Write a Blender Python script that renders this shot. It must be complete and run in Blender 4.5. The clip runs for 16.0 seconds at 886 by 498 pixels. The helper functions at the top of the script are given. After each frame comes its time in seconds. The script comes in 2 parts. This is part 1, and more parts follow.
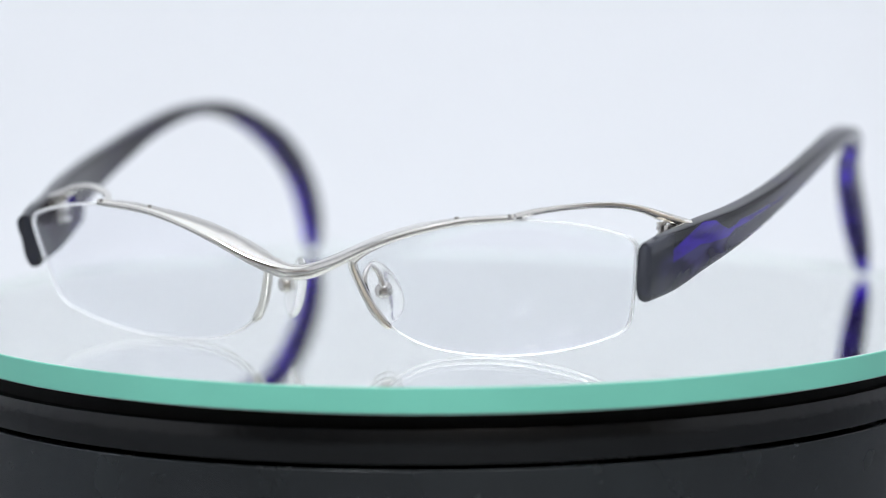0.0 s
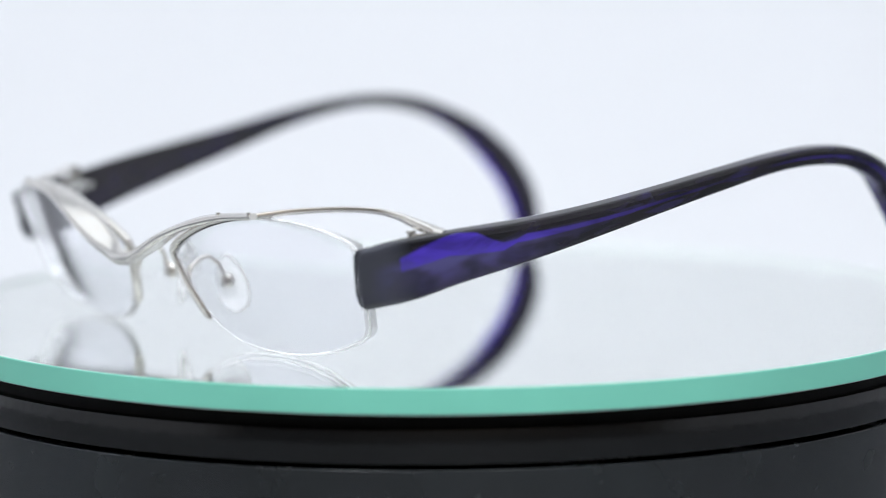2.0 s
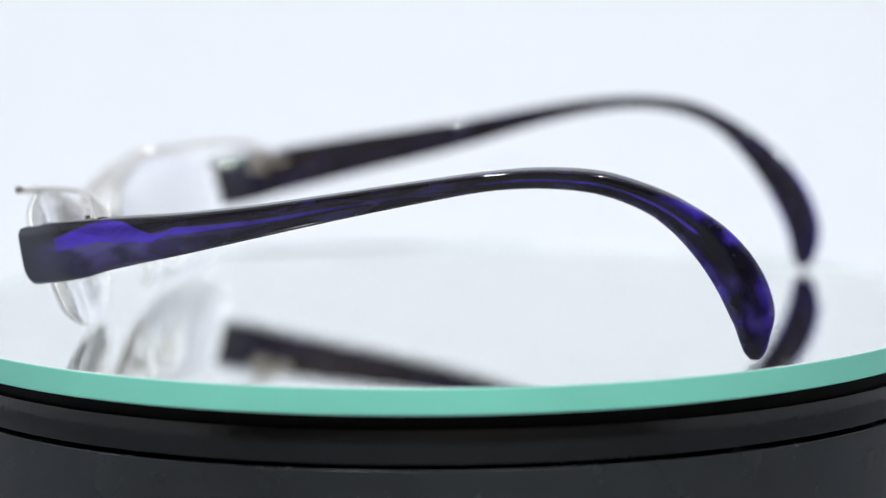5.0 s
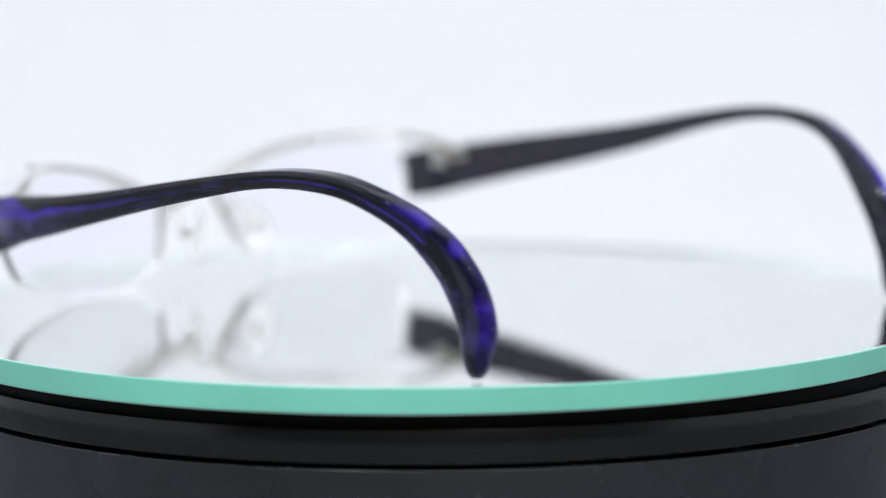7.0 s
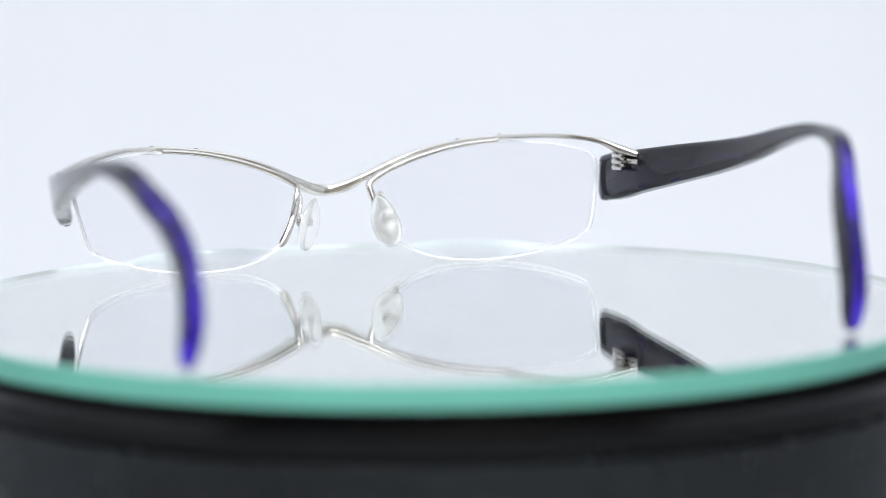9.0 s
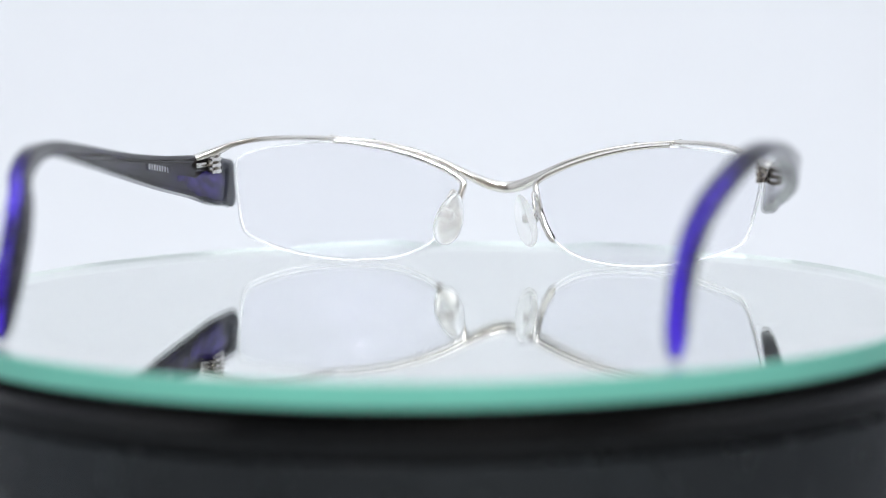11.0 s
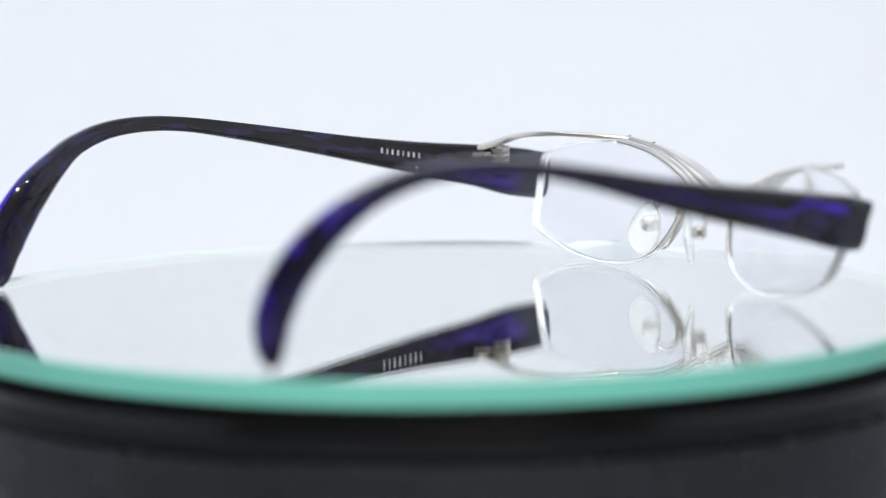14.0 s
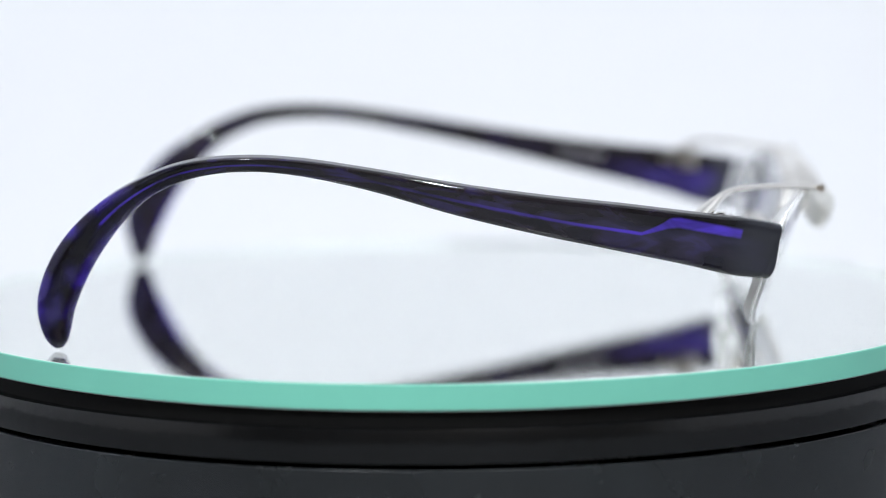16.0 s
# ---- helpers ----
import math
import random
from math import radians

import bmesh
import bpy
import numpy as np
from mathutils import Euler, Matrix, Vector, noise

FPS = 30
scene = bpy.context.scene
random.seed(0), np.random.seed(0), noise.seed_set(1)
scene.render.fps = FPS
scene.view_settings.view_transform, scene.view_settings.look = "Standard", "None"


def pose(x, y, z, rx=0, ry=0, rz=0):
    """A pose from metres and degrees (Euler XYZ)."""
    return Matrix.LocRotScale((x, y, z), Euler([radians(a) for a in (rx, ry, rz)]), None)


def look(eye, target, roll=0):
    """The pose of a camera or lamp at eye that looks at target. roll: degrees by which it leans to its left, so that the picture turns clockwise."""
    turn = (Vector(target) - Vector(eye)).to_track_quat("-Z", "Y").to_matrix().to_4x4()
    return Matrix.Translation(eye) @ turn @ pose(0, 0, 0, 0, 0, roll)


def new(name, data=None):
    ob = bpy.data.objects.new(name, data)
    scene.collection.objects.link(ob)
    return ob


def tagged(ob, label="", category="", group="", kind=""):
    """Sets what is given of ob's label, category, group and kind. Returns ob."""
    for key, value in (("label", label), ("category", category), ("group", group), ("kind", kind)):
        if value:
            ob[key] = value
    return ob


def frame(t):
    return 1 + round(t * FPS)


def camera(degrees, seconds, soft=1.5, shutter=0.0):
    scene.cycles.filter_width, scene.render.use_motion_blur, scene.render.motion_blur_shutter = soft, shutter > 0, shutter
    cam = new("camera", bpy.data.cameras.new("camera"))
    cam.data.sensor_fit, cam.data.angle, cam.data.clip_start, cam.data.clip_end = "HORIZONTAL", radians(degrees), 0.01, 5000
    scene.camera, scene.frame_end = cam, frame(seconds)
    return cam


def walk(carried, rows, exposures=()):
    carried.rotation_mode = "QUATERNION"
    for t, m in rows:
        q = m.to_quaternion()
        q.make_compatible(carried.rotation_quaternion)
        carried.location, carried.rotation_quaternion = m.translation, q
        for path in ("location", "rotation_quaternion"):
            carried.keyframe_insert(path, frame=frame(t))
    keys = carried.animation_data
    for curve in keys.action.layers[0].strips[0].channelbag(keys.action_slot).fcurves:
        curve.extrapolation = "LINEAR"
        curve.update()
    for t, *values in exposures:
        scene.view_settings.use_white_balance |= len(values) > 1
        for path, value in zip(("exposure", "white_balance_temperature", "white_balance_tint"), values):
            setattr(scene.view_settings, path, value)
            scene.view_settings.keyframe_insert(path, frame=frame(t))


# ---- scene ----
# ---------------------------------------------------------------- camera
cam = camera(15.79, 16.0, soft=0.9)
cam.data.dof.use_dof = True
cam.data.dof.aperture_fstop = 7.2

EYE = Vector((0.0, -0.67166, 0.09413))
TURN = pose(0, 0, 0, 90 - 7.019, 0, -0.0426) @ pose(0, 0, 0, 0, 0, -0.51)


def stand(back):
    """The tripod camera, drawn back along its own axis by a few millimetres."""
    m = Matrix.Translation(EYE) @ TURN
    return m @ Matrix.Translation((0, 0, back))


walk(cam, [(0, stand(0)), (8.6, stand(0)), (9.0, stand(0.0097)), (14.35, stand(0.0097)), (14.6, stand(0)), (16, stand(0))],
     exposures=[(0, -0.09), (1.5, -0.05), (3, 0.02), (7, 0.02), (9, -0.04), (12.5, -0.06), (14.5, 0.02), (16, 0.05)])

# the point that is in focus: near side first, the far frame front for a while, then the near side again
NEAR, FAR = 0.603, 0.735
sharp_point = new("focus_point")
sharp_point.empty_display_size = 0.005
cam.data.dof.focus_object = sharp_point

# ---------------------------------------------------------------- light
world = bpy.data.worlds.new("studio_air")
scene.world = world
world.use_nodes = True
world.node_tree.nodes["Background"].inputs[0].default_value = (0.5, 0.55, 0.65, 1)
world.node_tree.nodes["Background"].inputs[1].default_value = 0.02
SOFTBOX = (0.0, 0.05, 0.56)
SPOTS = [((0.12, -0.52, 0.52), 2.9), ((-0.22, -0.50, 0.585), 2.6)]
PANEL = (0.25, -1.25, 1.5)


def area_lamp(name, m, power, sx, sy, colour, shape="RECTANGLE"):
    d = bpy.data.lights.new(name, "AREA")
    d.shape, d.size, d.size_y, d.energy, d.color = shape, sx, sy, power, colour
    ob = new(name, d)
    ob.matrix_world = m
    return ob


area_lamp("softbox_glow", pose(SOFTBOX[0], SOFTBOX[1], SOFTBOX[2] - 0.012), 1.55, 0.78, 0.72, (0.905, 0.955, 1.0))
for at, watts in SPOTS:
    area_lamp("spot_glow", look(at, (0, 0, 0)) @ Matrix.Translation((0, 0, -0.004)), watts, 0.03, 0.03, (0.9, 0.95, 1.0), "DISK")
area_lamp("panel_glow", pose(PANEL[0], PANEL[1], PANEL[2] - 0.015), 9.0, 0.3, 0.3, (1.0, 0.87, 0.72))


# ---------------------------------------------------------------- materials
def material(name):
    m = bpy.data.materials.new(name)
    m.use_nodes = True
    nt = m.node_tree
    return m, nt, nt.nodes["Principled BSDF"]


def link(nt, a, b):
    nt.links.new(a, b)


def noise_node(nt, scale, detail=4.0, coords="Object", stretch=None):
    tc = nt.nodes.new("ShaderNodeTexCoord")
    n = nt.nodes.new("ShaderNodeTexNoise")
    n.inputs["Scale"].default_value = scale
    n.inputs["Detail"].default_value = detail
    out = tc.outputs[coords]
    if stretch:
        mp = nt.nodes.new("ShaderNodeMapping")
        mp.inputs["Scale"].default_value = stretch
        link(nt, out, mp.inputs["Vector"])
        out = mp.outputs["Vector"]
    link(nt, out, n.inputs["Vector"])
    return n


def ramp(nt, fac, stops):
    r = nt.nodes.new("ShaderNodeValToRGB")
    e = r.color_ramp.elements
    e[0].position, e[0].color = stops[0][0], (*stops[0][1], 1)
    e[1].position, e[1].color = stops[-1][0], (*stops[-1][1], 1)
    for p, c in stops[1:-1]:
        q = e.new(p)
        q.color = (*c, 1)
    link(nt, fac, r.inputs["Fac"])
    return r.outputs["Color"]


def bump(nt, b, height, strength, distance):
    n = nt.nodes.new("ShaderNodeBump")
    n.inputs["Strength"].default_value = strength
    n.inputs["Distance"].default_value = distance
    link(nt, height, n.inputs["Height"])
    link(nt, n.outputs["Normal"], b.inputs["Normal"])


def calc(nt, op, a, b=None, c=None):
    n = nt.nodes.new("ShaderNodeMath")
    n.operation = op
    for i, v in enumerate((a, b, c)):
        if v is None:
            continue
        if isinstance(v, (int, float)):
            n.inputs[i].default_value = v
        else:
            link(nt, v, n.inputs[i])
    return n.outputs[0]


def smooth(nt, v, lo, hi):
    n = nt.nodes.new("ShaderNodeMapRange")
    n.interpolation_type = "SMOOTHSTEP"
    link(nt, v, n.inputs["Value"])
    n.inputs["From Min"].default_value, n.inputs["From Max"].default_value = lo, hi
    return n.outputs["Result"]


def mix(nt, fac, a, b):
    n = nt.nodes.new("ShaderNodeMix")
    n.data_type = "RGBA"
    if isinstance(fac, (int, float)):
        n.inputs["Factor"].default_value = fac
    else:
        link(nt, fac, n.inputs["Factor"])
    for key, v in (("A", a), ("B", b)):
        s = [i for i in n.inputs if i.name == key and i.type == "RGBA"][0]
        if isinstance(v, tuple):
            s.default_value = (*v, 1)
        else:
            link(nt, v, s)
    return [o for o in n.outputs if o.type == "RGBA"][0]


def plain(name, colour, rough, metal=0.0, var=0.06, scale=40.0, bump_d=0.0, rough_var=0.1):
    m, nt, b = material(name)
    n = noise_node(nt, scale)
    lo = tuple(max(0, c * (1 - var)) for c in colour)
    hi = tuple(min(1, c * (1 + var)) for c in colour)
    link(nt, ramp(nt, n.outputs["Fac"], [(0.3, lo), (0.7, hi)]), b.inputs["Base Color"])
    b.inputs["Metallic"].default_value = metal
    r = calc(nt, "MULTIPLY_ADD", noise_node(nt, scale * 6).outputs["Fac"], 2 * rough * rough_var, rough * (1 - rough_var))
    link(nt, r, b.inputs["Roughness"])
    if bump_d:
        bump(nt, b, noise_node(nt, scale * 12).outputs["Fac"], 0.3, bump_d)
    return m


SILVER = plain("polished_silver_metal", (0.88, 0.85, 0.80), 0.2, 1.0, 0.03, 300)
STEEL = plain("hinge_steel", (0.78, 0.76, 0.72), 0.13, 1.0, 0.05, 400)
BLACK_SHINE = 0.36
CLOTH = plain("white_backdrop_cloth", (0.815, 0.82, 0.845), 0.9, 0, 0.012, 3)
ROOM = plain("pale_room_paint", (0.62, 0.61, 0.60), 0.8, 0, 0.06, 2, 0.001)
TABLE = plain("grey_tabletop", (0.21, 0.218, 0.23), 0.5, 0, 0.03, 8)
BLACK = plain("black_glossy_plastic", (0.0035, 0.004, 0.0046), 0.17, 0, 0.3, 45, 0.00025, 0.55)
BLACK.node_tree.nodes["Principled BSDF"].inputs["Specular IOR Level"].default_value = BLACK_SHINE
# satin black plastic, lightened: mirrored table light is put into its colour
BLACK_LIT = plain("satin_plastic_lit", (0.0105, 0.013, 0.0148), 0.24, 0, 0.4, 22, 0.0001, 0.6)
DARK = plain("near_black_matt", (0.003, 0.003, 0.003), 0.7, 0, 0.2, 200)
DARK.node_tree.nodes["Principled BSDF"].inputs["Specular IOR Level"].default_value = 0.15
HOUSING = plain("grey_lamp_housing", (0.5, 0.5, 0.52), 0.4, 0.6, 0.05, 20)
BARS = plain("silver_print", (0.62, 0.62, 0.66), 0.35, 0.7, 0.05, 800)


def clear(name, colour, ior, rough=0.0):
    m, nt, b = material(name)
    b.inputs["Base Color"].default_value = (*colour, 1)
    b.inputs["Transmission Weight"].default_value = 1.0
    b.inputs["IOR"].default_value = ior
    b.inputs["Roughness"].default_value = rough
    return m


LENS = clear("clear_coated_lens", (0.955, 0.957, 0.985), 1.32)
LENS.node_tree.nodes["Principled BSDF"].inputs["Specular Tint"].default_value = (0.8, 0.7, 1.0, 1)
PAD = clear("clear_silicone", (0.97, 0.97, 0.965), 1.4, 0.12)
PAD.node_tree.nodes["Principled BSDF"].inputs["Transmission Weight"].default_value = 0.8
LENS_EDGE = clear("ground_lens_edge", (0.97, 0.975, 0.985), 1.45, 0.4)
LENS_EDGE.node_tree.nodes["Principled BSDF"].inputs["Transmission Weight"].default_value = 0.72
CORD = clear("clear_nylon", (0.97, 0.97, 0.97), 1.5, 0.15)
CORD.node_tree.nodes["Principled BSDF"].inputs["Transmission Weight"].default_value = 0.6


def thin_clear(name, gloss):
    """Stand-in for clear glass, bends nothing: gloss is the share its face mirrors."""
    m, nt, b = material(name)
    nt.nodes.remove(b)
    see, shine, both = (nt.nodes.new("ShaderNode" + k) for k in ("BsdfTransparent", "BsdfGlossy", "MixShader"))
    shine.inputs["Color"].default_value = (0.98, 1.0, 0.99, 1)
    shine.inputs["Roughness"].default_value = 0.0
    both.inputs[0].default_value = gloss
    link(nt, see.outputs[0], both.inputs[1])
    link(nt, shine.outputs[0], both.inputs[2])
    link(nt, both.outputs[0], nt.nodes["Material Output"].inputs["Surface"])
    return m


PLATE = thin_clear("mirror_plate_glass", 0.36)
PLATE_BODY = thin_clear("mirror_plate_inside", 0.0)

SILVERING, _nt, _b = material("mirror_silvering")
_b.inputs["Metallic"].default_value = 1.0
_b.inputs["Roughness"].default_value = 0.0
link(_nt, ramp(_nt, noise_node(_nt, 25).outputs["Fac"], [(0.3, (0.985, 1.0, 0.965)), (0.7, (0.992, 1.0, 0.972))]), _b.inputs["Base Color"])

RING_LINER = plain("pale_ring_liner", (0.74, 0.80, 0.78), 0.35, 0, 0.04, 60)
EDGE = plain("ground_green_glass_edge", (0.185, 0.575, 0.445), 0.35, 0, 0.05, 30, 0.00003)


def track(nt, u, stops):
    """A value in -1..1 that follows u millimetres, straight from stop to stop."""
    grey = ramp(nt, calc(nt, "DIVIDE", u, 170.0), [(a / 170.0, ((h + 1) / 2,) * 3) for a, h in stops])
    return calc(nt, "MULTIPLY_ADD", grey, 2.0, -1.0)


def uv_noise(nt, uv, scale, stretch, detail, shift=(0, 0, 0), distortion=0.0):
    mp = nt.nodes.new("ShaderNodeMapping")
    mp.inputs["Scale"].default_value, mp.inputs["Location"].default_value = stretch, shift
    link(nt, uv, mp.inputs["Vector"])
    n = nt.nodes.new("ShaderNodeTexNoise")
    n.inputs["Scale"].default_value, n.inputs["Detail"].default_value, n.inputs["Distortion"].default_value = scale, detail, distortion
    link(nt, mp.outputs["Vector"], n.inputs["Vector"])
    return n.outputs["Fac"]


def acetate(name, top, foot, haze, veil, inner_glow):
    """Laminated acetate: smoky marbled plum, with a clear violet outer layer at the paddle end and the core wire's
    gleam painted in.
    top, foot: upper and lower edge of the core plate and wire on the outer face. UV: millimetres along the temple,
    height from -1 to 1 (3 to 5 on the inner face)."""
    m, nt, b = material(name)
    uv = nt.nodes.new("ShaderNodeUVMap").outputs["UV"]
    sep = nt.nodes.new("ShaderNodeSeparateXYZ")
    link(nt, uv, sep.inputs[0])
    u = sep.outputs[0]
    inside = calc(nt, "GREATER_THAN", sep.outputs[1], 2.0)
    outside = calc(nt, "SUBTRACT", 1.0, inside)
    v = calc(nt, "MULTIPLY_ADD", inside, -4.0, sep.outputs[1])
    n1 = uv_noise(nt, uv, 1.6, (0.06, 0.9, 1), 5, distortion=0.8)
    n2 = uv_noise(nt, uv, 1.1, (0.12, 0.7, 1), 3, (7.3, 2.1, 0))
    n3 = uv_noise(nt, uv, 1.0, (0.13, 1.5, 1), 1.5, (1.3, 4.1, 0))
    col = ramp(nt, n1, [(0.32, (0.004, 0.004, 0.005)), (0.45, (0.007, 0.0065, 0.009)), (0.56, (0.013, 0.0105, 0.016)),
                        (0.66, (0.02, 0.016, 0.055)), (0.8, (0.014, 0.012, 0.014))])
    # smoky grey at the front end, with mirrored surroundings put into its colour
    smoke = calc(nt, "MULTIPLY", calc(nt, "SUBTRACT", 1.0, smooth(nt, u, 5.0, 13.0)), 0.85)
    col = mix(nt, smoke, col, haze)
    # cloudy lavender below the core plate, on the outer face
    lav = calc(nt, "MULTIPLY", smooth(nt, u, 1.0, 11.0), calc(nt, "SUBTRACT", 1.0, smooth(nt, u, 22.0, 58.0)))
    lav = calc(nt, "MULTIPLY", lav, calc(nt, "MULTIPLY", outside, veil))
    lav = calc(nt, "MULTIPLY", lav, calc(nt, "MULTIPLY", calc(nt, "SUBTRACT", 1.0, smooth(nt, v, 0.1, 0.5)), smooth(nt, v, -1.1, 0.1)))
    lav = calc(nt, "MULTIPLY", lav, calc(nt, "MULTIPLY_ADD", smooth(nt, n3, 0.36, 0.62), 0.7, 0.3))
    col = mix(nt, lav, col, (0.078, 0.07, 0.20))
    # soft violet behind the hinge, on the inner face
    glow = calc(nt, "MULTIPLY", smooth(nt, u, 5.0, 12.0), calc(nt, "SUBTRACT", 1.0, smooth(nt, u, 14.0, 38.0)))
    step = track(nt, u, [(0, 0.3), (14, 0.3), (17, 0.22), (21, -0.12), (26, -0.05), (40, 0.0), (170, 0.0)])
    glow = calc(nt, "MULTIPLY", glow, calc(nt, "MULTIPLY", smooth(nt, v, -0.95, -0.1), smooth(nt, calc(nt, "SUBTRACT", step, v), -0.05, 0.08)))
    glow = calc(nt, "MULTIPLY", glow, calc(nt, "MULTIPLY", inside, calc(nt, "MULTIPLY_ADD", smooth(nt, n3, 0.35, 0.62), 0.7 * inner_glow, 0.3 * inner_glow)))
    col = mix(nt, glow, col, (0.085, 0.06, 0.38))
    # the core plate and wire's violet gleam, painted into the outer face's colour
    hi, lo = track(nt, u, top), track(nt, u, foot)
    band = calc(nt, "MULTIPLY", smooth(nt, calc(nt, "SUBTRACT", hi, v), -0.03, 0.05), smooth(nt, calc(nt, "SUBTRACT", v, lo), -0.03, 0.07))
    band = calc(nt, "MULTIPLY", band, calc(nt, "MULTIPLY", smooth(nt, u, 8.0, 8.6), calc(nt, "SUBTRACT", 1.0, smooth(nt, u, 136.0, 138.0))))
    band = calc(nt, "MULTIPLY", band, outside)
    shine = calc(nt, "MULTIPLY_ADD", smooth(nt, n1, 0.36, 0.6), 0.5, 0.5)
    shine = calc(nt, "MULTIPLY", shine, track(nt, u, [(0, 0.95), (30, 0.9), (44, 0.4), (70, 0.15), (90, 0.0), (105, 0.55), (138, 0.8), (170, 0.8)]))
    band = calc(nt, "MULTIPLY", band, shine)
    col = mix(nt, band, col, (0.065, 0.03, 0.46))
    # violet clouds in the paddle end, also painted glow of light passing through
    cloud = calc(nt, "MULTIPLY", smooth(nt, n2, 0.44, 0.72), calc(nt, "MULTIPLY_ADD", smooth(nt, u, 108.0, 140.0), 0.55, 0.0))
    cloud = calc(nt, "MULTIPLY", cloud, calc(nt, "MULTIPLY_ADD", inside, -0.65, 1.0))
    col = mix(nt, cloud, col, (0.048, 0.036, 0.19))
    # the clear violet outer layer; stronger edge tint imitates light passing edge-on
    wrap = calc(nt, "MULTIPLY", inside, smooth(nt, calc(nt, "ABSOLUTE", v), 0.82, 0.97))
    face = calc(nt, "MULTIPLY", calc(nt, "ADD", outside, wrap), calc(nt, "MULTIPLY", calc(nt, "SUBTRACT", 1.0, band), calc(nt, "SUBTRACT", 1.0, cloud)))
    tint = calc(nt, "MULTIPLY", smooth(nt, u, 112.0, 138.0), calc(nt, "MULTIPLY_ADD", smooth(nt, calc(nt, "ABSOLUTE", v), 0.35, 0.8), 0.9, 0.1))
    col = mix(nt, calc(nt, "MULTIPLY", face, tint), col, (0.12, 0.045, 1.0))
    link(nt, calc(nt, "MULTIPLY", face, smooth(nt, u, 110.0, 116.0)), b.inputs["Transmission Weight"])
    link(nt, col, b.inputs["Base Color"])
    b.inputs["IOR"].default_value = 1.48
    b.inputs["Roughness"].default_value = 0.05
    return m


# one acetate twice: A gets more mirrored light in its colours than B
ACETATE_A = acetate("marbled_plum_acetate_lit",
                    [(0, 0.45), (8, 0.45), (20, 0.84), (24, 0.7), (29, 0.28), (32, 0.30), (34, 0.42), (56, 0.16), (80, 0.12), (170, 0.12)],
                    [(0, 0.05), (8, 0.05), (18, 0.2), (22, 0.05), (29, -0.1), (32, 0.12), (34, 0.08), (56, -0.1), (80, -0.12), (170, -0.12)],
                    (0.045, 0.048, 0.062), 0.9, 0.6)
ACETATE_B = acetate("marbled_plum_acetate_shaded",
                    [(0, 0.6), (8, 0.56), (21, 0.66), (23, 0.62), (28, 0.02), (30, 0.02), (40, -0.02), (60, 0.1), (80, 0.12), (170, 0.12)],
                    [(0, 0.3), (8, 0.3), (21, 0.38), (23, 0.3), (28, -0.13), (30, -0.13), (40, -0.17), (60, -0.1), (80, -0.12), (170, -0.12)],
                    (0.026, 0.028, 0.036), 0.2, 0.05)

# ---------------------------------------------------------------- mesh helpers (millimetres in, metres out)
MM = 0.001


def part(name, bm, mat, parent=None, label="", smooth_angle=40):
    bmesh.ops.recalc_face_normals(bm, faces=bm.faces)
    bmesh.ops.scale(bm, vec=(MM, MM, MM), verts=bm.verts)
    me = bpy.data.meshes.new(name)
    bm.to_mesh(me)
    bm.free()
    me.materials.append(mat)
    for p in me.polygons:
        p.use_smooth = True
    if smooth_angle < 180:
        me.set_sharp_from_angle(angle=radians(smooth_angle))
    ob = new(name, me)
    if parent is not None:
        ob.parent = parent
    if label:
        ob["label"] = label
    return ob


def spline(rows, n):
    """Catmull-Rom through rows of numbers, n steps a span."""
    r = np.array(rows, float)
    r = np.vstack([2 * r[0] - r[1], r, 2 * r[-1] - r[-2]])
    out = []
    for i in range(1, len(r) - 2):
        a, b, c, d = r[i - 1:i + 3]
        for k in range(n):
            t = k / n
            out.append(0.5 * (2 * b + (c - a) * t + (2 * a - 5 * b + 4 * c - d) * t ** 2 + (3 * b - a - 3 * c + d) * t ** 3))
    out.append(r[-2])
    return np.array(out)


def closed_spline(rows, n):
    r = np.array(rows, float)
    m = len(r)
    out = []
    for i in range(m):
        a, b, c, d = (r[(i + k - 1) % m] for k in range(4))
        for k in range(n):
            t = k / n
            out.append(0.5 * (2 * b + (c - a) * t + (2 * a - 5 * b + 4 * c - d) * t ** 2 + (3 * b - a - 3 * c + d) * t ** 3))
    return np.array(out)


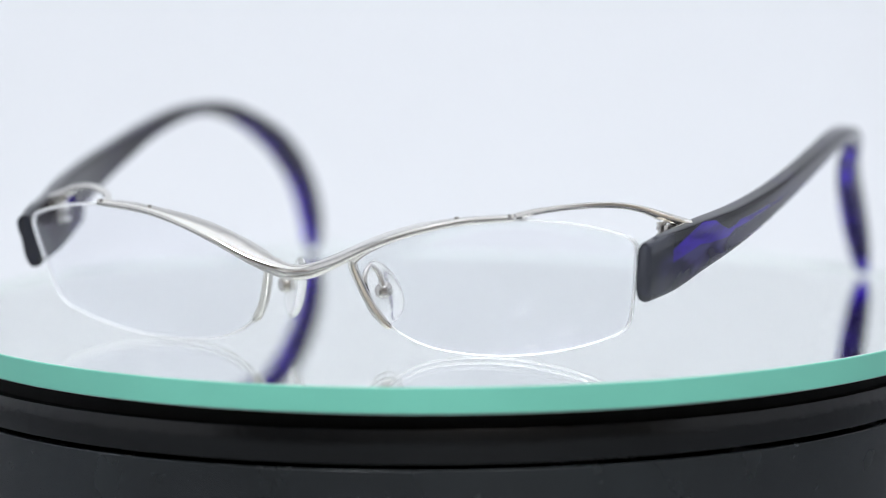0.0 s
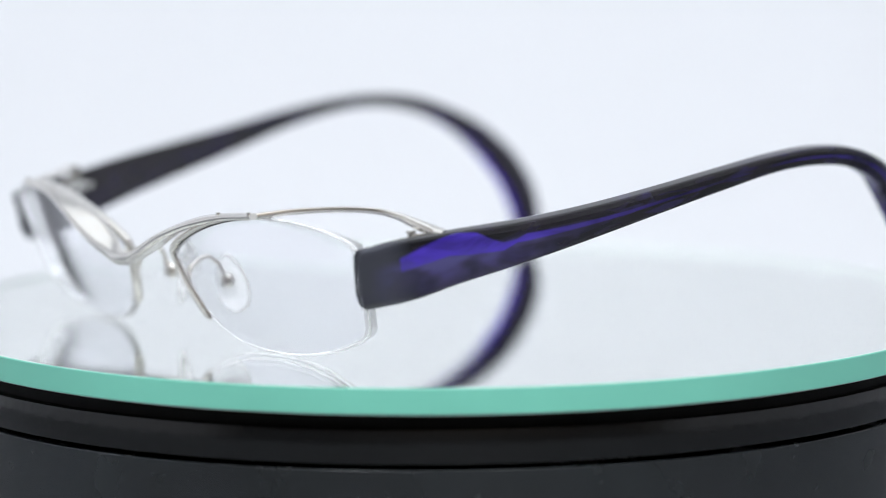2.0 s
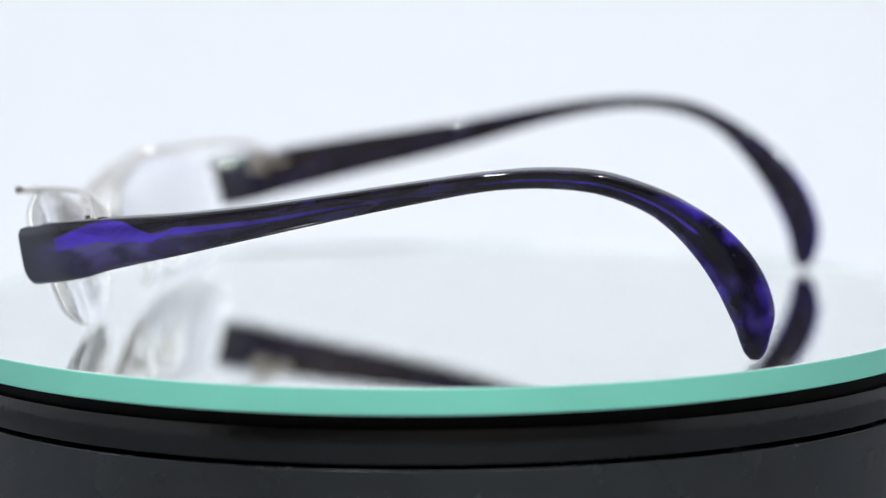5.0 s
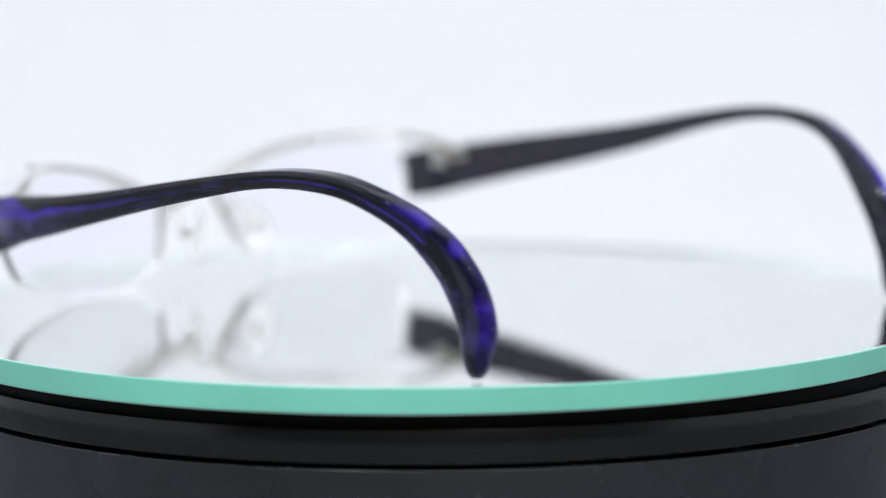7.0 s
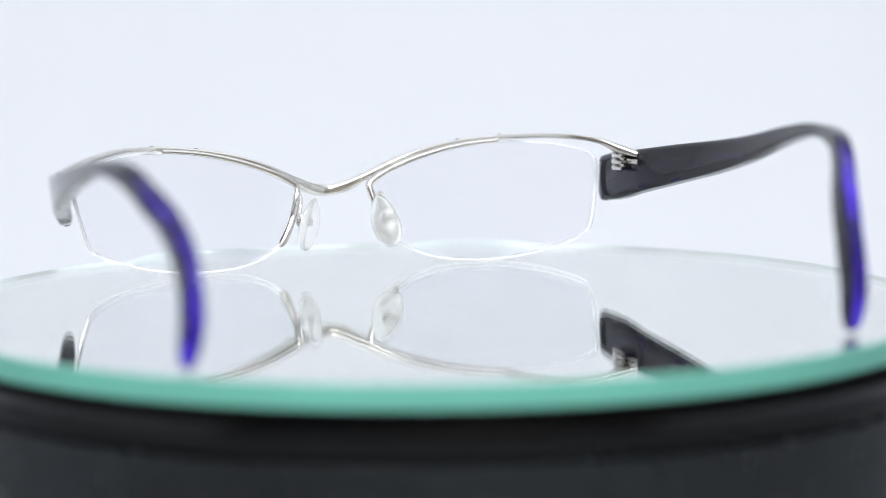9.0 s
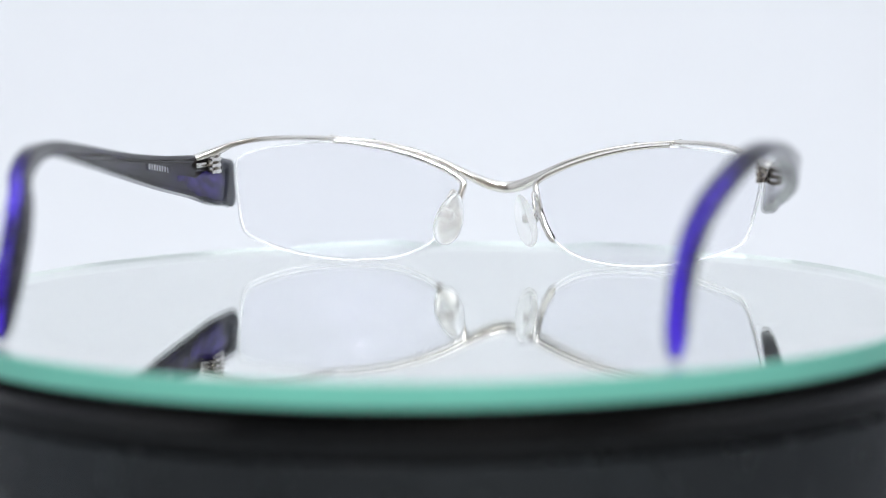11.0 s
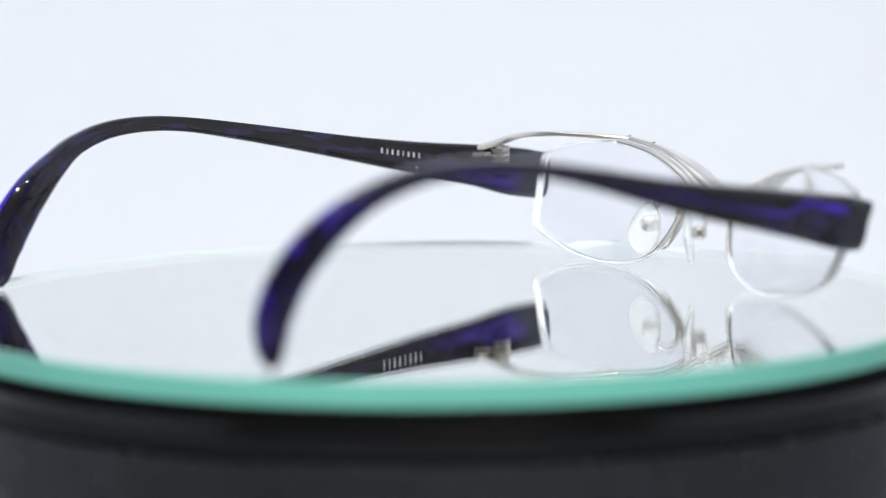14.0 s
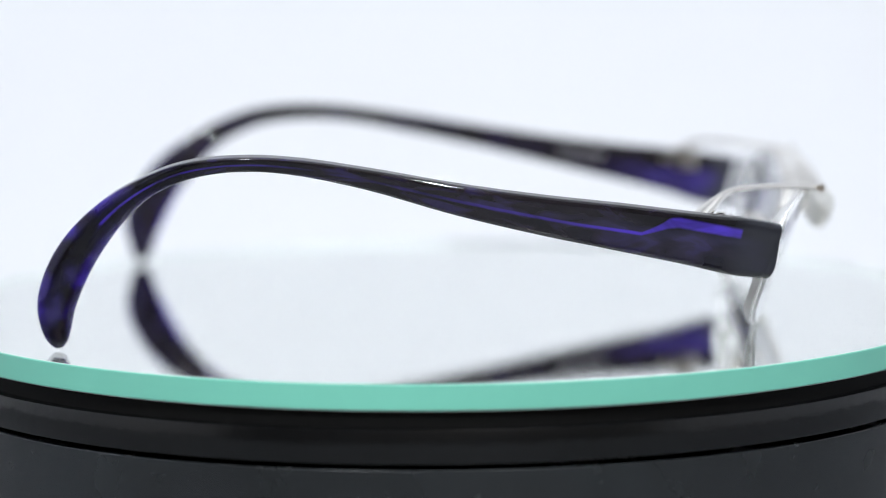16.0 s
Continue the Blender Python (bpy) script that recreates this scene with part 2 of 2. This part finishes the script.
def sweep(points, sizes, hint=(0, 1, 0), sides=16, power=2.0, uv=0, caps=True):
    """A closed bar along points. sizes: half width (along hint) and half height; power: 2 is round, more is square."""
    bm = bmesh.new()
    lay = bm.loops.layers.uv.new("UVMap") if uv else None
    pts = [Vector(p) for p in points]
    rings, along, total = [], [], 0.0
    for i, p in enumerate(pts):
        t = (pts[min(i + 1, len(pts) - 1)] - pts[max(i - 1, 0)]).normalized()
        h = Vector(hint)
        side = (h - t * h.dot(t)).normalized()
        up = side.cross(t)
        if (up.dot(last) if i else up.z) < 0:
            up = -up
        last = up
        w, hh = sizes[i][0], sizes[i][1]
        e = power if not hasattr(power, "__len__") else power[i]
        if i:
            total += (p - pts[i - 1]).length
        along.append(total)
        ring = []
        for k in range(sides):
            a = 2 * math.pi * (k + 0.5) / sides
            c, s = math.cos(a), math.sin(a)
            q = (abs(c) ** e + abs(s) ** e) ** (-1 / e)
            ring.append(bm.verts.new(p + side * (w * c * q) + up * (hh * s * q)))
        rings.append(ring)
    heights = [math.sin(2 * math.pi * (k + 0.5) / sides) for k in range(sides)]
    for i in range(len(rings) - 1):
        for k in range(sides):
            j = (k + 1) % sides
            f = bm.faces.new((rings[i][k], rings[i][j], rings[i + 1][j], rings[i + 1][k]))
            if uv:
                inner = 4.0 if math.cos(2 * math.pi * (k + 1) / sides) * uv < -1e-6 else 0.0
                for lp, (a, b) in zip(f.loops, ((i, k), (i, j), (i + 1, j), (i + 1, k))):
                    lp[lay].uv = (along[a], heights[b] + inner)
    if caps:
        for i, ring in ((0, rings[0]), (-1, rings[-1])):
            f = bm.faces.new(ring)
            if uv:
                for k, lp in enumerate(f.loops):
                    lp[lay].uv = (along[i], heights[k])
    return bm


def block(cx, cy, cz, sx, sy, sz, bev=0.2, bm=None, rz=0.0):
    bm = bm or bmesh.new()
    m = Matrix.Translation((cx, cy, cz)) @ Matrix.Rotation(rz, 4, "Z") @ Matrix.Diagonal((sx, sy, sz, 1))
    r = bmesh.ops.create_cube(bm, size=1, matrix=m)
    if bev:
        edges = list({e for v in r["verts"] for e in v.link_edges})
        bmesh.ops.bevel(bm, geom=edges, offset=bev, segments=2, affect="EDGES", profile=0.6)
    return bm


def rod(a, b, r, bm=None, seg=20, r2=None):
    bm = bm or bmesh.new()
    a, b = Vector(a), Vector(b)
    d = b - a
    m = Matrix.Translation((a + b) / 2) @ d.to_track_quat("Z", "Y").to_matrix().to_4x4()
    bmesh.ops.create_cone(bm, cap_ends=True, segments=seg, radius1=r, radius2=r if r2 is None else r2, depth=d.length, matrix=m)
    return bm


def lathe(profile, seg=192, closed=True):
    """A ring turned about z from (radius, height) pairs."""
    bm = bmesh.new()
    rings = []
    for k in range(seg):
        a = 2 * math.pi * k / seg
        rings.append([bm.verts.new((r * math.cos(a), r * math.sin(a), z)) for r, z in profile])
    n = len(profile)
    for k in range(seg):
        p, q = rings[k], rings[(k + 1) % seg]
        for i in range(n if closed else n - 1):
            j = (i + 1) % n
            bm.faces.new((p[i], q[i], q[j], p[j]))
    return bm


# ---------------------------------------------------------------- studio
def slab(name, x0, x1, y0, y1, z0, z1, mat, label, category, rounded=0):
    bm = bmesh.new()
    block((x0 + x1) / 2, (y0 + y1) / 2, (z0 + z1) / 2, x1 - x0, y1 - y0, z1 - z0, rounded, bm)
    return tagged(part(name, bm, mat, smooth_angle=30), label, category, kind="structure")


slab("floor", -1500, 1500, -1700, 560, -76, -56, TABLE, "grey matt tabletop under the turntable", "tabletop")


def sweep_cloth():
    """Seamless cloth: flat on the table behind the turntable, then curving up into the back wall."""
    prof = [(112, -55.0), (130, -55.0)]
    for k in range(1, 25):
        a = math.pi / 2 * k / 24
        prof.append((130 + 385 * math.sin(a), -55.0 + 385 * (1 - math.cos(a))))
    prof += [(515, 450), (515, 620)]
    bm = bmesh.new()
    top = [[bm.verts.new((x, y, z)) for y, z in prof] for x in (-619, -300, 0, 300, 619)]
    for i in range(4):
        for j in range(len(prof) - 1):
            bm.faces.new((top[i][j], top[i + 1][j], top[i + 1][j + 1], top[i][j + 1]))
    bmesh.ops.recalc_face_normals(bm, faces=bm.faces)
    bmesh.ops.solidify(bm, geom=bm.faces[:], thickness=0.8)
    return tagged(part("wall_back", bm, CLOTH, smooth_angle=60), "smooth bluish-white seamless cloth backdrop behind the turntable", "backdrop", kind="structure")


sweep_cloth()
slab("wall_west", -640, -620, -620, 540, -56, 620, CLOTH, "white cloth side wall of the light tent", "tent wall")
slab("wall_east", 620, 640, -620, 540, -56, 620, CLOTH, "white cloth side wall of the light tent", "tent wall")
slab("ceiling", -640, 640, -620, 540, 620, 640, CLOTH, "white cloth roof of the light tent", "tent roof")
slab("wall_room_back", -1500, 1500, -1720, -1700, -76, 1500, ROOM, "plain pale wall of the room behind the camera", "wall")
slab("wall_room_west", -1520, -1500, -1720, 560, -76, 1500, ROOM, "plain pale wall of the room", "wall")
slab("wall_room_east", 1500, 1520, -1720, 560, -76, 1500, ROOM, "plain pale wall of the room", "wall")
slab("wall_room_north", -1520, 1520, 560, 580, -76, 1500, ROOM, "plain pale wall of the room", "wall")
slab("ceiling_room", -1520, 1520, -1720, 580, 1500, 1520, ROOM, "plain pale ceiling of the room", "ceiling")

softbox = tagged(new("softbox_light"), "flat grey-framed softbox light under the tent roof", "lamp")
softbox.location = SOFTBOX
part("frame", block(0, 0, -1, 800, 740, 18, 3), HOUSING, softbox)
for xx in (-300, 300):
    for yy in (-240, 240):
        part("hanger", rod((xx, yy, 7), (xx, yy, (0.62 - SOFTBOX[2]) * 1000), 3), HOUSING, softbox)

for at, watts in SPOTS:
    spot = tagged(new("spot_light"), "small round LED spot light hung from the tent roof", "lamp", group="tent spot lights")
    spot.matrix_basis = look(at, (0, 0, 0))
    part("head", rod((0, 0, 0), (0, 0, 40), 31, r2=20), HOUSING, spot)
    part("arm", rod((0, 0, 20), spot.matrix_basis.inverted() @ Vector((at[0], at[1], 0.62)) * 1000, 4), HOUSING, spot)

panel = tagged(new("ceiling_light"), "square warm-white ceiling light panel in the room", "lamp")
panel.location = PANEL
part("frame", block(0, 0, -6, 320, 320, 12, 2), HOUSING, panel)

# ---------------------------------------------------------------- turntable
R_GLASS, T_GLASS = 107.94, 4.9
turntable = tagged(new("turntable"), "round glossy black plastic turntable standing on the tabletop", "turntable")
turntable.location = (0, 0, -0.056)
part("body", lathe([(0, 0), (103.5, 0), (105.5, 1.5), (106.2, 6), (106.6, 40.25), (106.52, 40.35), (0, 40.35)], closed=False), BLACK_LIT, turntable, "satin black plastic drum with mirrored light in its colour", 35)
for k in range(4):
    a = math.pi / 4 + k * math.pi / 2
    part("rubber_foot", rod((92 * math.cos(a), 92 * math.sin(a), -0.1), (92 * math.cos(a), 92 * math.sin(a), 0.4), 6), DARK, turntable)
# the gap above the platter is widened to stand for shade
platter = part("platter", lathe([(0, -14.6), (106.2, -14.6), (106.65, -14.45), (106.8, -14.1), (106.9, -8.35), (106.82, -8.2), (0, -8.2)], closed=False),
               BLACK, turntable, "glossy black rotating platter", 35)
# recessed neck, near black to stand for the shade under the mirror
part("shade_neck", lathe([(0, -8.2), (104.4, -8.2), (104.4, -5.3), (0, -5.3)], closed=False), DARK, platter, "near-black neck standing for the shade under the mirror")

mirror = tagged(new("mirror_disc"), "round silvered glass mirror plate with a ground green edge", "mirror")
# thin stand-in for the thick glass, with the silvering raised to its apparent depth
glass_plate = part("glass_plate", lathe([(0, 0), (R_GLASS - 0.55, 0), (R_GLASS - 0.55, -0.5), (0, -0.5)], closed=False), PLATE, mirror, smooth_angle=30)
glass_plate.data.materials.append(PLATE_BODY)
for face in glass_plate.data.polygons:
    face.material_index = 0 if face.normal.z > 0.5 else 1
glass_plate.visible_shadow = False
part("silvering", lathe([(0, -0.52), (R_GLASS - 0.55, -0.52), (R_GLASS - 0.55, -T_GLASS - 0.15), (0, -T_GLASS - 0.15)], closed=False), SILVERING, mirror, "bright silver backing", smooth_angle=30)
# pale ring added to cover the green inner wall behind the thin plate
part("bevel", lathe([(R_GLASS - 0.54, -0.01), (R_GLASS - 0.22, -0.01), (R_GLASS - 0.22, -0.03), (R_GLASS - 0.51, -0.03), (R_GLASS - 0.51, -0.95), (R_GLASS - 0.54, -0.95)]), RING_LINER, mirror, "pale liner inside the green edge", smooth_angle=30)
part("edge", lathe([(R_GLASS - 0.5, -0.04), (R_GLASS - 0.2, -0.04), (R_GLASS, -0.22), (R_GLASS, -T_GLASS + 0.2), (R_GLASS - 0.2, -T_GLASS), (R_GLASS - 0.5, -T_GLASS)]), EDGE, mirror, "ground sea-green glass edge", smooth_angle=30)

# ---------------------------------------------------------------- eyeglasses
glasses = tagged(new("eyeglasses"), "half-rim eyeglasses with silver metal front and marbled plum-violet temples", "eyeglasses")


def lens_y(x, z):
    """Front surface of the two lenses: leaning forward at the top and gently curved."""
    return -67.43 - 0.367 * z + 0.001765 * x * x + 0.0016 * ((z - 14) ** 2 - 120)


OUTLINE = [(9.3, 17.6), (10.2, 14.0), (11.9, 9.5), (14.7, 5.4), (18.6, 2.8), (23.5, 1.2), (30, 0.45), (37, 0.45), (45, 1.4), (52, 3.1),
           (58.1, 5.4), (60.3, 7.2), (61.3, 10), (62.6, 15.5), (63.5, 21), (63.2, 23.4), (61.2, 24.7), (55, 26.2), (48, 27), (41, 27.2),
           (33, 26.4), (25.6, 24.9), (18.6, 22.8), (13.7, 20.8), (10.3, 18.9)]
# temple stations from the front end to the tip: y, z, half height
TEMPLE_A = [(-68.8, 17.7, 5.7), (-59, 19.1, 5.8), (-50, 20.9, 5.0), (-36, 23.1, 3.95), (-21, 25.8, 3.05), (-6, 28.7, 2.45), (10, 31.7, 2.0), (24, 34.0, 1.7),
            (35, 34.7, 1.8), (45, 33.8, 2.0), (53.4, 30.9, 2.3), (59.4, 27.1, 3.0), (65.4, 21.7, 4.1), (70.0, 15.5, 4.6), (72.6, 9.5, 4.3), (73.1, 5, 3.1), (73.3, 2, 2.1), (73.3, 0.55, 0.9)]
TEMPLE_B = [(-66.8, 18.3, 5.4), (-59, 19.6, 5.65), (-50, 21.4, 5.05), (-36, 24.2, 4.4), (-21, 27.0, 3.65), (-6, 30.1, 2.85), (10, 33.95, 1.95), (24, 36.45, 1.5),
            (35, 37.0, 1.4), (45, 35.6, 1.65), (52.9, 32.3, 2.0), (59.6, 27.5, 2.9), (65.3, 21.5, 3.7), (69.2, 15.5, 4.0), (71.5, 9.5, 3.8), (71.8, 5, 3.1), (71.5, 2, 2.1), (71.3, 0.55, 0.9)]
# distance from the middle plane, and half thickness
ACROSS_A = [65.3, 67.2, 69.2, 71.6, 73.2, 74.0, 74.1, 73.7, 73.1, 71.9, 70.3, 67.9, 66.3, 65.9, 66.2, 66.8, 67.3, 67.5]
ACROSS_B = [65.3, 67.2, 69.4, 73.6, 77.0, 78.9, 79.6, 79.4, 78.8, 77.1, 74.6, 71.9, 70.1, 69.2, 68.8, 68.5, 68.3, 68.2]
THICK = [1.6, 1.9, 2.05, 2.0, 1.9, 1.8, 1.85, 2.0, 2.1, 2.15, 2.2, 2.3, 2.4, 2.45, 2.4, 2.2, 1.7, 1.0]


def lens(s):
    o = closed_spline(OUTLINE, 5)
    c = o.mean(axis=0)
    bm = bmesh.new()
    rings, n = 9, len(o)
    grid = {}
    for side, off in ((0, 0.0), (1, 1.1)):
        for r in range(rings + 1):
            q = r / rings
            for i in range(n):
                if r == 0 and i:
                    continue
                k = q if r < rings else 0.995
                x, z = c + (o[i] - c) * k
                ins = 0.0 if r < rings else (0.12 if side == 0 else -0.12)
                power = side * 0.0023 * ((x - 33) ** 2 + (z - 14) ** 2)
                grid[side, r, i] = bm.verts.new((s * x, lens_y(x, z) + off + ins + power, z))
        for i in range(n):
            j = (i + 1) % n
            bm.faces.new((grid[side, 0, 0], grid[side, 1, i], grid[side, 1, j]))
            for r in range(1, rings):
                bm.faces.new((grid[side, r, i], grid[side, r + 1, i], grid[side, r + 1, j], grid[side, r, j]))
    # bevelled edge with a groove for the cord
    flat = len(bm.faces)
    prev = [grid[0, rings, i] for i in range(n)]
    for off, k in ((0.75, 1.0), (0.82, 0.99), (1.08, 0.99), (1.15, 1.0)):
        ring = []
        for i in range(n):
            x, z = c + (o[i] - c) * k
            ring.append(bm.verts.new((s * x, lens_y(x, z) + off, z)))
        for i in range(n):
            j = (i + 1) % n
            bm.faces.new((prev[i], prev[j], ring[j], ring[i]))
        prev = ring
    last = [grid[1, rings, i] for i in range(n)]
    for i in range(n):
        j = (i + 1) % n
        bm.faces.new((prev[i], prev[j], last[j], last[i]))
    bm.faces.ensure_lookup_table()
    for f in bm.faces[flat:]:
        f.material_index = 1
    ob = part("lens", bm, LENS, glasses, "clear coated spectacle lens", 25)
    ob.data.materials.append(LENS_EDGE)
    ob.visible_shadow = False


def outline_run(i0, i1, grow):
    """Part of the lens outline, pushed outwards by grow."""
    o = closed_spline(OUTLINE, 5)
    n = len(o)
    res = []
    for i in range(i0 * 5, i1 * 5 + 1):
        p, a, b = o[i % n], o[(i - 1) % n], o[(i + 1) % n]
        t = (b - a) / np.linalg.norm(b - a)
        res.append((p[0] + t[1] * grow, p[1] - t[0] * grow))
    return res


def rim(s):
    run = outline_run(19, 28, 0.45)
    m = len(run)
    pts = [(s * x, lens_y(x, z) + 0.7, z) for x, z in run]
    sizes = [(1.05, 0.55 + 0.35 * min(1, i / m * 1.1)) if i < m - 1 else (0.7, 0.5) for i in range(m)]
    part("rim", sweep(pts, sizes, sides=12, power=2.6), SILVER, glasses)
    # clear cord round the open edge
    run = outline_run(3, 19, 0.12)
    pts = [(s * x, lens_y(x, z) + 0.95, z) for x, z in run]
    ob = part("nylon_cord", sweep(pts, [(0.28, 0.28)] * len(pts), sides=8), CORD, glasses, "clear nylon cord")
    ob.visible_shadow = False


def rim_arm(s):
    rows = [(41.6, -77.2, 27.8, 0.85, 0.6), (45, -70.7, 28.6, 0.75, 0.6), (50.5, -64.0, 29.1, 0.75, 0.6), (56, -59.0, 29.0, 0.75, 0.62), (60.3, -56.4, 28.2, 0.8, 0.7),
            (64, -54.2, 26.7, 1.4, 0.95), (68.6, -51.6, 25.1, 1.9, 0.85)]
    r = spline(rows, 6)
    pts = [(s * p[0], p[1], p[2]) for p in r]
    bm = bmesh.new()
    # the bar turns from the front to the side, so its width lies level across the path
    rings = []
    n = 14
    for i, p in enumerate(pts):
        p = Vector(p)
        t = (Vector(pts[min(i + 1, len(pts) - 1)]) - Vector(pts[max(i - 1, 0)])).normalized()
        side = t.cross(Vector((0, 0, 1))).normalized()
        up = side.cross(t)
        w, h = r[i][3], r[i][4]
        ring = []
        for k in range(n):
            a = 2 * math.pi * (k + 0.5) / n
            c, q = math.cos(a), math.sin(a)
            f = (abs(c) ** 2.8 + abs(q) ** 2.8) ** (-1 / 2.8)
            ring.append(bm.verts.new(p + side * (w * c * f) + up * (h * q * f)))
        rings.append(ring)
    for i in range(len(rings) - 1):
        for k in range(n):
            bm.faces.new((rings[i][k], rings[i][(k + 1) % n], rings[i + 1][(k + 1) % n], rings[i + 1][k]))
    bm.faces.new(rings[0])
    bm.faces.new(rings[-1])
    part("rim_arm", bm, SILVER, glasses, "thin curved silver end piece")


def brow_bar():
    half = [(43.4, -77.0, 28.1, 0.85, 0.6), (33, -77.7, 27.1, 1.2, 0.68), (24, -78.5, 25.3, 2.4, 0.75), (16, -79.0, 22.6, 3.1, 0.87), (9, -79.2, 19.3, 2.8, 1.08),
            (4, -79.6, 17.2, 1.8, 1.3)]
    rows = half + [(0, -80.0, 16.5, 1.5, 1.35)] + [(-a, *b) for a, *b in reversed(half)]
    r = spline(rows, 8)
    part("brow_bar", sweep([tuple(p[:3]) for p in r], [(p[3], p[4]) for p in r], hint=(0, 1, 0.24), sides=20, power=3.2), SILVER, glasses, "broad polished silver brow bar and bridge", 50)
    for s in (1, -1):
        for x, z in ((32.0, 27.95), (42.6, 28.8)):
            part("rivet", rod((s * x, -77.6, z - 0.8), (s * x, -77.6, z + 0.02), 0.45, seg=14), STEEL, glasses)


def nose_pad(s):
    rows = [(12.2, -70.3, 8.2), (10.9, -70.4, 11.6), (9.9, -69.6, 15.2), (9.8, -67.0, 16.8), (10.2, -64.6, 15.4), (10.8, -63.6, 12.8)]
    r = spline(rows, 6)
    part("nose_pad_arm", sweep([(s * p[0], p[1], p[2]) for p in r], [(0.5, 0.5)] * len(r), hint=(1, 0.3, 0), sides=10), SILVER, glasses)
    normal = Vector((-0.63 * s, 0.77, -0.10)).normalized()
    up = Vector((-0.36 * s, 0.0, 1.0))
    up = (up - normal * up.dot(normal)).normalized()
    side = normal.cross(up)
    c = Vector((8.9 * s, -60.4, 10.8))
    bm = bmesh.new()
    bmesh.ops.create_uvsphere(bm, u_segments=28, v_segments=16, radius=1)
    for v in bm.verts:
        x, y, z = v.co
        wide = 3.7 * (1 - 0.2 * y)
        v.co = c + side * (x * wide) + up * (y * 6.3) + normal * (z * 1.1 - 0.35 * (y * y + x * x))
    pad = part("nose_pad", bm, PAD, glasses, "clear silicone nose pad", 180)
    pad.visible_shadow = False
    bm = rod(c - normal * 2.4, c - normal * 0.6, 0.6, seg=14)
    bmesh.ops.create_uvsphere(bm, u_segments=16, v_segments=10, radius=1.75, matrix=Matrix.Translation(c - normal * 2.6 + up * 0.6))
    rod(c - normal * 2.2 - side * 1.3, c - normal * 2.2 + side * 1.3, 0.45, bm, seg=10)
    part("pad_screw", bm, STEEL, pad, "small steel pad screw")


def temple(s):
    rows = [(*q, x, d) for q, x, d in zip(TEMPLE_A if s > 0 else TEMPLE_B, ACROSS_A if s > 0 else ACROSS_B, THICK)]
    r = spline(rows, 10)
    front = r[0].copy()
    head = []
    for back, k in ((0.0, 0.72), (0.12, 0.84), (0.4, 0.94), (0.8, 0.985)):
        q = front.copy()
        q[0] += back - 0.1
        q[3] += (back - 0.1) * 0.24
        q[2] -= front[2] * (1 - k) * 0.22
        q[4] *= k
        head.append(q)
    r = np.vstack([head, r[1:]])
    pts = [(s * p[3], p[0], p[1]) for p in r]
    n = len(r)
    power = [3.2 + 3.6 * min(1, i / 30) if i < 0.45 * n else max(2.3, 6.8 - 4.5 * (i / n - 0.45) / 0.28) for i in range(n)]
    bm = sweep(pts, [(p[4], p[2]) for p in r], hint=(1, 0, -0.1 * s), sides=44, power=power, uv=s)
    for v in bm.verts:
        w = min(1.0, max(0.0, (-57.0 - v.co.y) / 10.0))
        if w > 0:
            # the front end leans back at its foot and has rounded corners
            dz = v.co.z - front[1]
            over = max(0.0, abs(dz) - 2.0) / 4.0
            v.co.y += w * (-0.12 * dz) + (w ** 4) * 2.0 * (1 - math.sqrt(max(0.0, 1 - min(1.0, over) ** 2)))
    ob = part("temple", bm, ACETATE_A if s > 0 else ACETATE_B, glasses,
              "glossy dark plum acetate temple with violet streaks", 60)
    # hinge on the inner face
    bm = rod((s * 64.6, -56.3, 21.2), (s * 64.6, -56.3, 25.4), 0.75, seg=18)
    for k in range(3):
        block(s * 64.7, -54.4, 21.8 + 1.45 * k, 1.5, 4.2, 0.85, 0.2, bm, rz=s * -0.22)
    block(s * 65.8, -55.2, 23.3, 1.3, 3.2, 3.9, 0.25, bm, rz=s * -0.22)
    hinge = part("hinge", bm, STEEL, glasses, "three-knuckle silver hinge", 35)
    part("hinge_screw", rod((s * 64.6, -56.3, 25.4), (s * 64.6, -56.3, 25.8), 0.95, seg=14), SILVER, hinge)
    part("hinge_plate", block(s * 66.9, -50.6, 23.6, 0.9, 4.6, 1.2, 0.3, rz=s * -0.23), STEEL, ob, "silver hinge leaf")
    if s > 0:
        # maker's mark as plain bars
        for k in range(8):
            y = -35.0 + 1.36 * k
            x = 69.58 + 0.107 * (y + 35.0)
            part("print_bar", block(x, y, 24.0 + 0.17 * (y + 35), 0.2, 0.5 if k % 3 else 0.35, 1.3, 0, rz=-0.107), BARS, ob, "small silver printed bar")


brow_bar()
for side in (1, -1):
    rim(side)
    rim_arm(side)
    lens(side)
    nose_pad(side)
    temple(side)


# ---------------------------------------------------------------- movement
SPEED = 15.576       # degrees a second, clockwise from above
START = -23.093


def motions():
    times = [0.5 * k for k in range(33)]
    rows_g, rows_m, rows_p = [], [], []
    for t in times:
        spin = pose(0, 0, 0, 0, 0, -SPEED * t)
        rows_g.append((t, spin @ pose(0, 0, 0, 0, 0, START) @ pose(0.0042965, 0, 0)))
        rows_m.append((t, spin @ pose(0.0020, -0.00125, 0)))
        rows_p.append((t, pose(0, 0, 0.056) @ spin))
    walk(glasses, rows_g)
    walk(mirror, rows_m)
    walk(platter, rows_p)
    walk(sharp_point, [(t, stand(-d)) for t, d in ((0, NEAR), (8.5, NEAR), (9.0, FAR), (14.2, FAR), (14.6, NEAR), (16, NEAR))])


motions()
